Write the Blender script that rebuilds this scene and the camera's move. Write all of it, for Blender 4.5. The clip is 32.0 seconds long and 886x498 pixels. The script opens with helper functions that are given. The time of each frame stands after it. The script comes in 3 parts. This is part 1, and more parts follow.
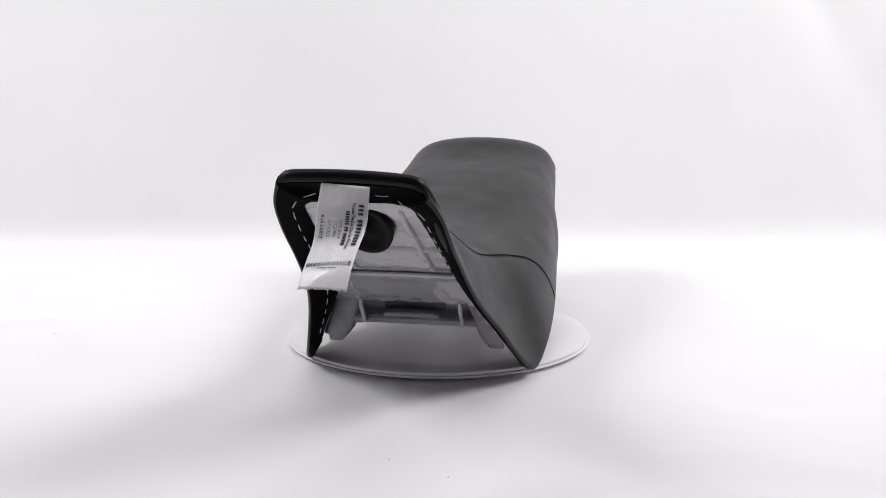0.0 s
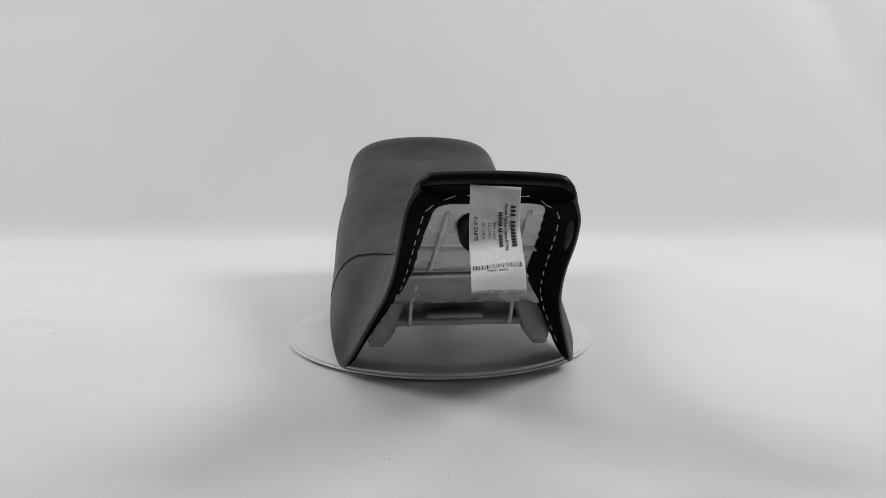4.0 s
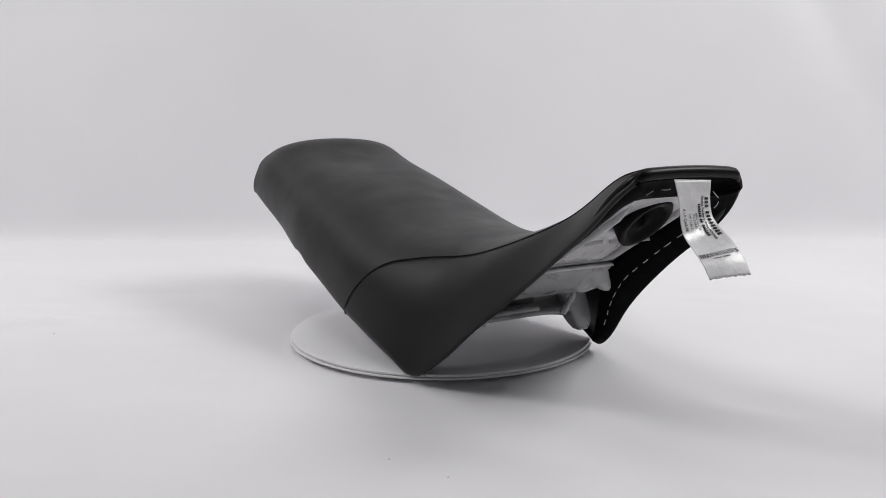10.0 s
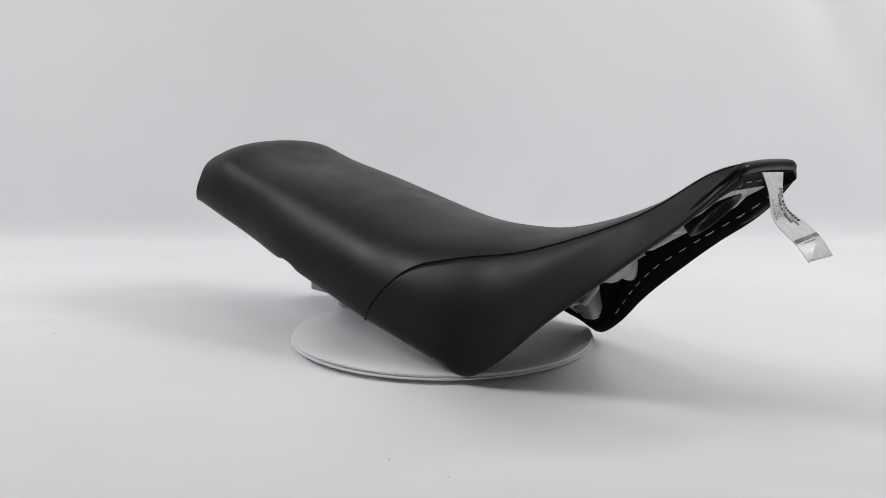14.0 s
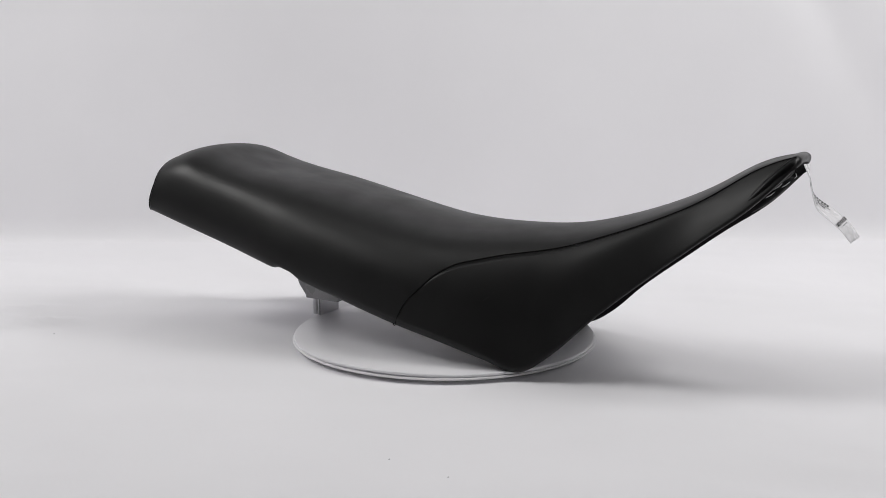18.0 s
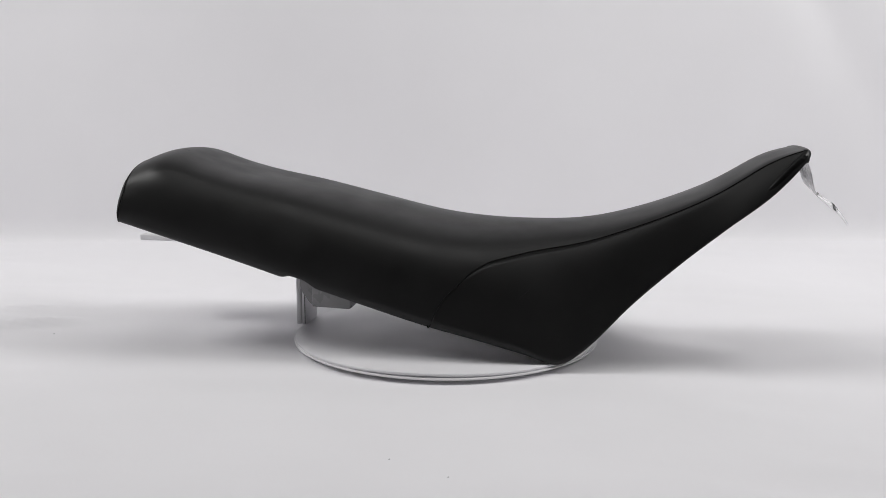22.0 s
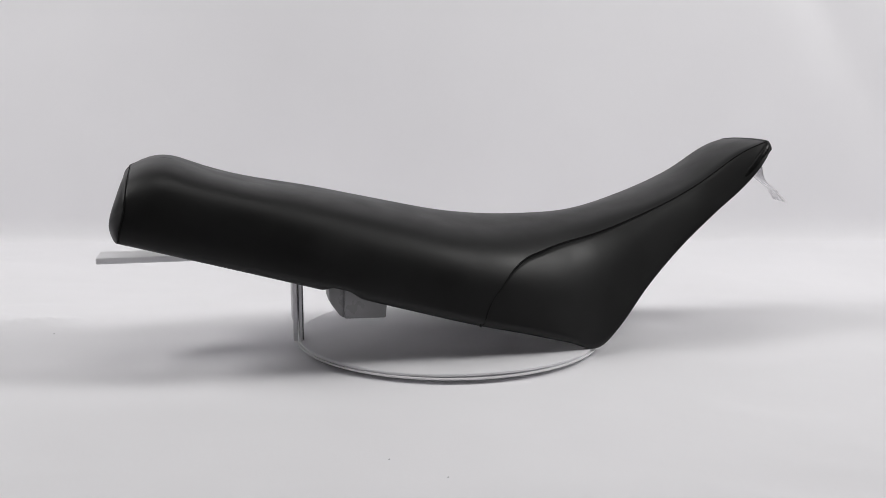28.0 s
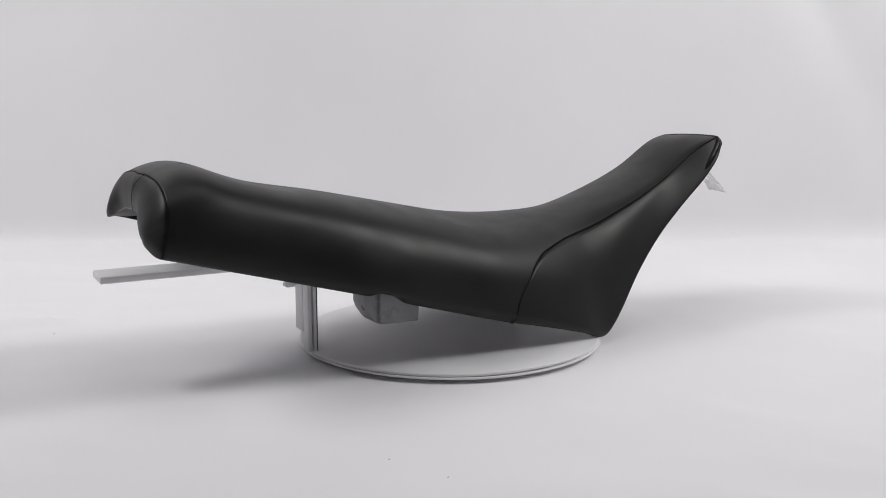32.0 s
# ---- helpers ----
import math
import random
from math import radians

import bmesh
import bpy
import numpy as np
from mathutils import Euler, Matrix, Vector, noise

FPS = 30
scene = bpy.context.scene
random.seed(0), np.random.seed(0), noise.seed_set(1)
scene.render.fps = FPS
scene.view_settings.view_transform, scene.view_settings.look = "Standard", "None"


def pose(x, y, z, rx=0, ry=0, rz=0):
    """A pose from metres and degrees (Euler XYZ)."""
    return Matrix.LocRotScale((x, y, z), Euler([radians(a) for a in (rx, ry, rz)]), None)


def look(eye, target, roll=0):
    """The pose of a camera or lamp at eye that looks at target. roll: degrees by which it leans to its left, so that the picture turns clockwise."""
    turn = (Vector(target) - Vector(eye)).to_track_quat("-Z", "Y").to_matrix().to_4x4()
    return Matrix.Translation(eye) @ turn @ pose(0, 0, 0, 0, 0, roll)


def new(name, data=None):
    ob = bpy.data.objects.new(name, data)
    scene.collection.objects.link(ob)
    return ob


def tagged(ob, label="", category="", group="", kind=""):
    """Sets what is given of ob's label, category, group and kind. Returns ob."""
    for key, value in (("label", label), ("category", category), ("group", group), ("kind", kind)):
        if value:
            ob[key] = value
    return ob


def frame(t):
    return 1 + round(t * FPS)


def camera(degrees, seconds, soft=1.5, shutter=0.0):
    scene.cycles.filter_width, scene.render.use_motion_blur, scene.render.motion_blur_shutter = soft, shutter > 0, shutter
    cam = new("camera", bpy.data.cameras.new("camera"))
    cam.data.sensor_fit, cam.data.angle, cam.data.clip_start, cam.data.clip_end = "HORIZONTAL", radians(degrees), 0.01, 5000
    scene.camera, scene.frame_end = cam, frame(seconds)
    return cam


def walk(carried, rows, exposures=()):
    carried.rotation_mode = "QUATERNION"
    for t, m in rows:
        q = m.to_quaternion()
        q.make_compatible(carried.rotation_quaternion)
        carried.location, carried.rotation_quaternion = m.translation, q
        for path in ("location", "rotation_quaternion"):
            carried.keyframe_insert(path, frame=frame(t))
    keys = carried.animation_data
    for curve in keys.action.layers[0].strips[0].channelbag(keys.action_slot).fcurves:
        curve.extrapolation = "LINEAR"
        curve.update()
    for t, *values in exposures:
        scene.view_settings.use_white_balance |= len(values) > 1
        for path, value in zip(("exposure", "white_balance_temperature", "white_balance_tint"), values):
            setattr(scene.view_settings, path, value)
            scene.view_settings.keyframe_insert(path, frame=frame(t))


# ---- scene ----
cam = camera(51.24, 32.0, soft=0.7)
EYE = (0.0, -0.9047, 0.2383)
VIEW = pose(*EYE, 80.152, 0, 0.133) @ pose(0, 0, 0, 0, 0, 0.10)
walk(cam, [(0, VIEW), (32, VIEW)], [(0, 0.46), (0.5, 0.40), (1.0, 0.12), (1.6, -0.21), (2.2, -0.25), (3.5, -0.13), (6, -0.03), (9, 0.01), (32, 0.0)])

# ---- light: two soft side panels and one overhead panel in a closed, dim room ----
world = bpy.data.worlds.new("room_air")
scene.world = world
world.use_nodes = True
world.node_tree.nodes["Background"].inputs["Color"].default_value = (0.9, 0.9, 1.0, 1)
world.node_tree.nodes["Background"].inputs["Strength"].default_value = 0.05


def panel_lamp(name, eye, target, sx, sy, watts):
    data = bpy.data.lights.new(name, "AREA")
    data.shape, data.size, data.size_y, data.energy = "RECTANGLE", sx, sy, watts
    data.color = (1.0, 0.993, 0.98)
    ob = new(name, data)
    ob.matrix_world = look(eye, target)
    return ob


for L in [("panel_left", (-1.30, -0.14, 1.30), (0.0, 0.62, 0.36), 0.62, 0.62, 12.0), ("panel_right", (1.30, -0.14, 1.30), (0.0, 0.62, 0.36), 0.62, 0.62, 14.9), ("panel_top", (0.0, -0.15, 1.50), (0.0, 0.12, 0.0), 1.1, 0.6, 3.6)]:
    panel_lamp(*L)


# ---- materials ----
def nodes_of(name):
    m = bpy.data.materials.new(name)
    m.use_nodes = True
    t = m.node_tree
    return m, t, t.nodes["Principled BSDF"]


def noise_node(t, scale, detail=4, coords="Object", stretch=(1, 1, 1)):
    co = t.nodes.new("ShaderNodeTexCoord")
    mp = t.nodes.new("ShaderNodeMapping")
    mp.inputs["Scale"].default_value = stretch
    n = t.nodes.new("ShaderNodeTexNoise")
    n.inputs["Scale"].default_value, n.inputs["Detail"].default_value = scale, detail
    t.links.new(co.outputs[coords], mp.inputs["Vector"])
    t.links.new(mp.outputs["Vector"], n.inputs["Vector"])
    return n.outputs["Fac"]


def ramp(t, fac, a, b, lo=0.3, hi=0.7):
    r = t.nodes.new("ShaderNodeValToRGB")
    e = r.color_ramp.elements
    e[0].position, e[0].color, e[1].position, e[1].color = lo, a, hi, b
    t.links.new(fac, r.inputs["Fac"])
    return r.outputs["Color"]


def bump(t, bsdf, heights):
    last = None
    for fac, strength, dist in heights:
        b = t.nodes.new("ShaderNodeBump")
        b.inputs["Strength"].default_value, b.inputs["Distance"].default_value = strength, dist
        t.links.new(fac, b.inputs["Height"])
        if last:
            t.links.new(last, b.inputs["Normal"])
        last = b.outputs["Normal"]
    t.links.new(last, bsdf.inputs["Normal"])


def grey(v, tint=0.0):
    return (v, v * (1 - tint * 0.5), v * (1 + tint), 1)


def surface(name, lo, hi, rough, scale, bumps=(), metal=0.0, tint=0.02, rough_var=0.08, specular=0.5, sheen=0.0):
    m, t, b = nodes_of(name)
    n = noise_node(t, scale)
    t.links.new(ramp(t, n, grey(lo, tint), grey(hi, tint)), b.inputs["Base Color"])
    r = ramp(t, noise_node(t, scale * 2.3), grey(max(0.02, rough - rough_var)), grey(min(1, rough + rough_var)))
    t.links.new(r, b.inputs["Roughness"])
    b.inputs["Metallic"].default_value = metal
    b.inputs["Specular IOR Level"].default_value = specular
    b.inputs["Sheen Weight"].default_value = sheen
    b.inputs["Sheen Roughness"].default_value = 0.5
    if bumps:
        bump(t, b, [(noise_node(t, s), st, d) for s, st, d in bumps])
    return m


M_BACK = surface("white_backdrop_cloth", 0.82, 0.87, 0.85, 2.2, [(3.0, 0.25, 0.02), (14, 0.10, 0.006), (420, 0.08, 0.0006)], rough_var=0.05, specular=0.2)
# greys of the unseen room, chosen for bounce and reflections
M_ROOM = surface("room_paint", 0.70, 0.76, 0.9, 1.5)
M_DIM = surface("dark_grey_paint", 0.10, 0.14, 0.9, 1.5)
M_MID = surface("grey_paint", 0.42, 0.48, 0.9, 1.5)
M_VINYL = surface("black_vinyl", 0.0036, 0.0056, 0.43, 14, [(7, 0.015, 0.004), (900, 0.12, 0.0003)], specular=0.33, rough_var=0.05, sheen=0.030)
M_SIDE = surface("black_side_vinyl", 0.0042, 0.0062, 0.44, 16, [(8, 0.015, 0.004), (900, 0.12, 0.0003)], specular=0.30, rough_var=0.04, sheen=0.025)
M_RIM = surface("padded_rim_vinyl", 0.0026, 0.0042, 0.38, 18, [(120, 0.10, 0.0015), (900, 0.1, 0.0003)], specular=0.19)
M_LIP = surface("folded_glossy_vinyl", 0.0015, 0.003, 0.60, 30, [(40, 0.12, 0.003), (600, 0.06, 0.0003)], specular=0.03)
M_THREAD = surface("white_thread", 0.60, 0.75, 0.8, 300, [(900, 0.3, 0.0005)])
M_SEAM = surface("black_seam_thread", 0.004, 0.008, 0.85, 200, specular=0.2)
# pan plastic again, darker: shade on the lower front is put into the colour
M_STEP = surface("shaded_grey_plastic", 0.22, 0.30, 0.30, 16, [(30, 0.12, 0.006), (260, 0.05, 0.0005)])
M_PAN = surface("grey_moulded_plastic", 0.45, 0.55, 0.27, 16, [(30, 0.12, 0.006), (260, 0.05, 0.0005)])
M_FILM = surface("grey_liner_film", 0.33, 0.43, 0.20, 30, [(90, 0.2, 0.002)], specular=0.5)
M_DARK = surface("black_rubber", 0.003, 0.006, 0.50, 40, specular=0.08)
# grey darkened to hold the shade of the latch slot and board slit
M_SLOT = surface("dark_slot_grey", 0.10, 0.15, 0.45, 30)
M_LINT = surface("grey_lint", 0.34, 0.44, 0.9, 200)
M_BRACKET = surface("grey_bracket_plastic", 0.19, 0.25, 0.32, 30, [(60, 0.1, 0.002)])
M_DISC = surface("white_disc_laminate", 0.80, 0.86, 0.42, 9, [(300, 0.03, 0.0004)])
M_STAND = surface("white_painted_slat", 0.74, 0.84, 0.5, 18, [(90, 0.1, 0.0008)])
M_PAPER = surface("white_satin_ribbon", 0.82, 0.90, 0.26, 60, [(45, 0.35, 0.004), (500, 0.1, 0.0004)])
M_INK = surface("black_ink", 0.015, 0.03, 0.6, 90)


# ---- builders ----
def mesh_part(name, bm, material, parent=None, label="", smooth=True):
    me = bpy.data.meshes.new(name)
    bmesh.ops.recalc_face_normals(bm, faces=bm.faces[:])
    bm.to_mesh(me)
    bm.free()
    me.materials.append(material)
    if smooth:
        me.polygons.foreach_set("use_smooth", [True] * len(me.polygons))
    ob = new(name, me)
    if parent:
        ob.parent = parent
    if label:
        tagged(ob, label)
    return ob


def part(name, bm, material, parent, label="", smooth=True):
    return mesh_part(name, bm, material, parent, label, smooth)


def grid_bm(rows, closed=False, bm=None):
    """A quad sheet through rows of points of equal length."""
    bm = bm or bmesh.new()
    vs = [[bm.verts.new(p) for p in row] for row in rows]
    for a, b in zip(vs, vs[1:]):
        n = len(a)
        for j in range(n if closed else n - 1):
            k = (j + 1) % n
            if len({a[j], a[k], b[k], b[j]}) == 4:
                bm.faces.new((a[j], a[k], b[k], b[j]))
    return bm


def thick(bm, depth):
    """Gives an open sheet a thickness along its vertex normals."""
    bmesh.ops.remove_doubles(bm, verts=bm.verts[:], dist=1e-5)
    bmesh.ops.recalc_face_normals(bm, faces=bm.faces[:])
    bm.normal_update()
    faces = bm.faces[:]
    rim = [(e.verts[0], e.verts[1]) for e in bm.edges if e.is_boundary]
    back = {v: bm.verts.new(v.co - v.normal * depth) for v in bm.verts[:]}
    for f in faces:
        bm.faces.new([back[v] for v in reversed(f.verts)])
    for p, q in rim:
        bm.faces.new((p, q, back[q], back[p]))
    return bm


def box_bm(lo, hi, bevel=0.0008, bm=None, seg=2):
    bm = bm or bmesh.new()
    made = bmesh.ops.create_cube(bm, size=1)["verts"]
    for v in made:
        v.co = Vector([l + (h - l) * (c + 0.5) for l, h, c in zip(lo, hi, v.co)])
    if bevel:
        es = {e for v in made for e in v.link_edges}
        bmesh.ops.bevel(bm, geom=list(es), offset=bevel, segments=seg, profile=0.5, affect="EDGES")
    return bm


def tube_bm(points, radius, sides=6, bm=None):
    rows = []
    pts = [Vector(p) for p in points]
    for i, p in enumerate(pts):
        d = (pts[min(i + 1, len(pts) - 1)] - pts[max(i - 1, 0)]).normalized()
        u = d.orthogonal() if abs(d.z) > 0.95 else d.cross(Vector((0, 0, 1)))
        u.normalize()
        w = d.cross(u)
        rows.append([p + radius * (math.cos(a) * u + math.sin(a) * w) for a in [2 * math.pi * k / sides for k in range(sides)]])
    bm = grid_bm(rows, closed=True, bm=bm)
    return bm


def lathe_bm(profile, sides=96, centre=(0, 0)):
    rows = []
    for r, z in profile:
        rows.append([(centre[0] + r * math.cos(2 * math.pi * k / sides), centre[1] + r * math.sin(2 * math.pi * k / sides), z) for k in range(sides)])
    bm = grid_bm(rows, closed=True)
    bmesh.ops.remove_doubles(bm, verts=bm.verts[:], dist=1e-6)
    return bm


def spline(xs, ys, x):
    """Smooth interpolation of a profile curve."""
    n = len(xs)
    h = [b - a for a, b in zip(xs, xs[1:])]
    d = [(b - a) / w for a, b, w in zip(ys, ys[1:], h)]
    m = [d[0]] + [(d[i - 1] * h[i] + d[i] * h[i - 1]) / (h[i - 1] + h[i]) for i in range(1, n - 1)] + [d[-1]]
    i = min(max(sum(1 for v in xs if v < x) - 1, 0), n - 2)
    t = (x - xs[i]) / h[i]
    return ((2 * t**3 - 3 * t**2 + 1) * ys[i] + (t**3 - 2 * t**2 + t) * h[i] * m[i]
            + (-2 * t**3 + 3 * t**2) * ys[i + 1] + (t**3 - t**2) * h[i] * m[i + 1])


# ---- backdrop ----
FLOOR = -0.0105


def crease(x, y):
    """Low soft ridges pressed into the floor cloth."""
    h = 0.0
    for ax, ay, bx, by, high, wide in ((-0.520, 0.030, -0.400, 0.085, 0.0075, 0.011), (-0.56, 0.110, -0.455, 0.150, 0.0050, 0.011)):
        dx, dy = bx - ax, by - ay
        n = dx * dx + dy * dy
        k = ((x - ax) * dx + (y - ay) * dy) / n
        off = abs((x - ax) * dy - (y - ay) * dx) / math.sqrt(n)
        h += high * math.exp(-(off / wide) ** 2) * math.exp(-((k - 0.5) / 0.45) ** 4)
    return h


def backdrop():
    """Seamless white cloth: a floor sheet that sweeps up into the rear wall, with soft hanging folds."""
    prof = [(-0.62 + 0.01 * k, FLOOR) for k in range(160)]
    y0 = 0.596
    prof = [p for p in prof if p[0] < y0 - 0.004]
    # the cloth is creased where the floor ends, then sweeps up, ever more slowly, into the wall
    y, z = y0, FLOOR
    for k in range(33):
        prof.append((y, z))
        a = math.radians(20 + 70 * k / 32)
        step = 0.0006 + 0.0034 * (k / 32) ** 2.5
        y, z = y + step * math.cos(a), z + step * math.sin(a)
    y0, z0 = prof[-1]
    prof += [(y0, z0 + (1.05 - z0) * (k / 40)) for k in range(1, 41)]
    rows = []
    for y, z in prof:
        row = []
        for i in range(231):
            x = -1.15 + 2.3 * i / 230
            up = max(0.0, min(1.0, (z - 0.05) / 0.3))
            fold = up * (0.030 * noise.noise(Vector((x * 2.6 + z * 0.5, 3.1, z * 0.35))) + 0.006 * noise.noise(Vector((x * 6.0 - z * 1.2, 7.7, z * 0.6))))
            still = max(0.0, min(1.0, (math.hypot(x, y) - 0.16) / 0.14))
            wrinkle = 0.0022 * (noise.noise(Vector((x * 2.3, y * 2.1, 1.3))) - 1) + 0.0060 * noise.noise(Vector((x * 5 + y * 3, y * 8, 5.5)))
            wrinkle -= 0.0036 * abs(noise.noise(Vector((x * 9 - y * 4, y * 14 + x * 3, 8.5)))) + 0.001
            soft = (1 - up) * wrinkle * still * still * (3 - 2 * still) * min(1.0, max(0.25, (0.6 - y) / 0.1))
            fold += up * 0.012 * math.exp(-((x - 0.62 + 0.55 * (z - 0.35)) / 0.05) ** 2)
            # the wall line runs a little askew
            skew = 0.026 * x * max(0.0, min(1.0, (y - 0.3) / 0.3))
            row.append((x, y + fold + skew, z + soft + (crease(x, y) if z < 0 else 0)))
        rows.append(row)
    ob = mesh_part("backdrop", thick(grid_bm(rows), 0.002), M_BACK)
    tagged(ob, "seamless white photo backdrop cloth sweeping from floor up to wall", "backdrop", kind="structure")


def room():
    # unseen room, added; light and dark sides steer fill and the seat's reflections
    spec = [("wall_left", (-2.2, -2.5, -0.8), (-2.12, 1.6, 2.4)), ("wall_right", (2.12, -2.5, -0.8), (2.2, 1.6, 2.4)),
            ("wall_front", (-2.2, -2.58, -0.8), (2.2, -2.5, 2.4)), ("wall_back", (-2.2, 1.6, -0.8), (2.2, 1.68, 2.4)),
            ("ceiling", (-2.2, -2.58, 2.4), (2.2, 1.68, 2.48)), ("floor", (-2.2, -2.58, -0.88), (2.2, 1.68, -0.8))]
    for name, lo, hi in spec:
        tagged(mesh_part(name, box_bm(lo, hi, 0), {"wall_front": M_MID, "ceiling": M_DIM, "floor": M_DIM}.get(name, M_ROOM), smooth=False), "unseen plain room surface added to close the set", name.split("_")[0], kind="structure")
    tagged(mesh_part("shooting_table", box_bm((-1.16, -0.63, -0.8), (1.16, 0.80, FLOOR - 0.018), 0.002), M_ROOM), "unseen plain grey table added under the backdrop cloth", "table")


backdrop()
room()


def lint_specks():
    """Tiny dark threads lying on the cloth."""
    bm = bmesh.new()
    for x, y, dx, dy, r in ((-0.401, 0.012, 0.0010, 0.0003, 0.0004), (-0.038, -0.311, 0.0007, 0.0003, 0.0003), (0.002, -0.340, 0.0007, 0.0002, 0.0003)):
        z = FLOOR + 0.0004
        tube_bm([(x, y, z), (x + dx / 2, y + dy / 2 + 0.0005, z + 0.0004), (x + dx, y + dy, z)], r, 5, bm)
    tagged(mesh_part("lint", bm, M_LINT), "tiny grey lint specks on the white cloth", "lint", kind="stuff")


def thing(name, label, category, at=(0, 0, 0)):
    ob = new(name)
    ob.empty_display_size = 0.05
    ob.location = at
    return tagged(ob, label, category)


lint_specks()


# ---- turntable ----
OFF = (0.0020, -0.0056)


def turntable():
    t = thing("turntable", "thin round white laminated turntable disc", "turntable")
    part("foot", lathe_bm([(0.0, FLOOR), (0.128, FLOOR), (0.131, FLOOR + 0.001), (0.131, -0.0058), (0.129, -0.0050), (0.0, -0.0050)]), M_DISC, t)
    part("lower_plate", lathe_bm([(0.0, -0.0050), (0.1487, -0.0050), (0.1498, -0.0045), (0.1501, -0.0036), (0.1496, -0.0029), (0.0, -0.0029)], centre=OFF), M_DISC, t)
    bm = lathe_bm([(0.0, -0.0027), (0.120, -0.0027), (0.1480, -0.0027), (0.1485, -0.0021), (0.1485, -0.0006), (0.1478, 0.0), (0.120, 0.0), (0.0, 0.0)], centre=OFF)
    for v in bm.verts:
        # the upper sheet has warped away from the lower one along part of the rim
        az = math.degrees(math.atan2(v.co.y - OFF[1], v.co.x - OFF[0]))
        if math.hypot(v.co.x - OFF[0], v.co.y - OFF[1]) > 0.14:
            v.co.z += 0.0011 * math.exp(-((az + 87) / 24) ** 2) + 0.0004 * math.exp(-((az - 40) / 40) ** 2)
    part("top_plate", bm, M_DISC, t)
    return t


TABLE = turntable()


# ---- seat stand ----
def seat_stand():
    s = thing("seat_stand", "white slatted stand propping up the tail of the seat", "stand")
    near = part("side_board", box_bm((-0.1518, -0.0150, 0.0), (-0.1477, -0.0030, 0.0796), 0.0006), M_STAND, s, "slim white upright strip")
    # dark strip in the slit between the boards puts its shade into colour
    part("dark_strip", box_bm((-0.1512, -0.0031, 0.0150), (-0.1482, -0.0022, 0.0790), 0), M_SLOT, near, "thin dark strip on the board")
    part("side_board", box_bm((-0.1518, -0.0021, 0.0165), (-0.1477, 0.0165, 0.0796), 0.0006), M_STAND, s, "shorter white upright board")
    far = part("side_board", box_bm((-0.1460, -0.0150, 0.0), (-0.1420, 0.0190, 0.0796), 0.0006), M_STAND, s, "slim white upright board")
    # thin dark strip down the front of this board
    part("dark_strip", box_bm((-0.1434, -0.0153, 0.0006), (-0.1425, -0.0147, 0.0790), 0), M_SLOT, far, "thin dark strip on the board")
    part("slat", box_bm((-0.3275, -0.0075, 0.0800), (-0.090, 0.0285, 0.0860), 0.0010), M_STAND, s, "flat white slat lying across the posts")
    part("cross_slat", box_bm((-0.1615, 0.0130, 0.0560), (-0.1520, 0.0250, 0.0598), 0.0018), M_STAND, s, "short white cross slat under the tail")
    return s


STAND = seat_stand()


# ---- seat: profile curves along its length (metres from the turning axis) ----
KX = (-0.3067, -0.3020, -0.2900, -0.2650, -0.2350, -0.2000, -0.1300, -0.0600, 0.0000, 0.0500, 0.0900, 0.1230, 0.1450, 0.1800, 0.2200, 0.2600, 0.3000, 0.3275)
TOP = (0.1605, 0.1650, 0.1725, 0.1805, 0.1690, 0.1580, 0.1458, 0.1313, 0.1193, 0.1146, 0.1140, 0.1150, 0.1176, 0.1260, 0.1394, 0.1574, 0.1815, 0.1879)
LOW = (0.1145, 0.1128, 0.1096, 0.1029, 0.0947, 0.0852, 0.0666, 0.0466, 0.0301, 0.0183, 0.0077, -0.0005, 0.0140, 0.0476, 0.0813, 0.1134, 0.1445, 0.1738)
SHOULDER = (0.0800, 0.0810, 0.0830, 0.0850, 0.0854, 0.0859, 0.0903, 0.0956, 0.0972, 0.0886, 0.0778, 0.0681, 0.0627, 0.0562, 0.0509, 0.0420, 0.0420, 0.0500)
HEM = (0.0895, 0.0900, 0.0908, 0.0930, 0.0946, 0.0965, 0.1060, 0.1089, 0.1118, 0.1124, 0.1105, 0.1036, 0.0947, 0.0803, 0.0672, 0.0622, 0.0600, 0.0560)
CROWN = (0.0042, 0.0042, 0.0042, 0.0042, 0.0025, 0.0006, 0.0022, 0.0056, 0.0089, 0.0094, 0.0086, 0.0075, 0.0067, 0.0057, 0.0055, 0.0053, 0.0034, 0.0011)
ROUND = (0.637, 0.637, 0.637, 0.637, 0.576, 0.504, 0.648, 0.682, 0.670, 0.654, 0.602, 0.547, 0.497, 0.397, 0.277, 0.230, 0.220, 0.220)
BULGE = (0.0033, 0.0033, 0.0033, 0.0033, 0.0034, 0.0036, 0.0037, 0.0016, 0.0003, 0.0, -0.0003, -0.0003, 0.0, 0.0005, 0.0012, 0.0022, 0.0030, 0.0025)
MID, LEAN, SKEW = -0.0015, 0.0055, -0.0027
X0, X1 = KX[0], KX[-1]
FOLD = 0.985


def curl_at(x):
    """Radius of the rolled hem: soft under the tail, crisp round the front opening."""
    return 0.008 - 0.0055 * min(1.0, max(0.0, (x - 0.08) / 0.06))


def lerp(a, b, t):
    return (a[0] + (b[0] - a[0]) * t, a[1] + (b[1] - a[1]) * t)


def bez(a, b, c, t):
    return lerp(lerp(a, b, t), lerp(b, c, t), t)


def notch(x):
    """Small cut-out in the hem ahead of the rear bracket."""
    return 0.0045 * math.exp(-(((x + 0.118) / 0.013) ** 4))


STEP = 0.002
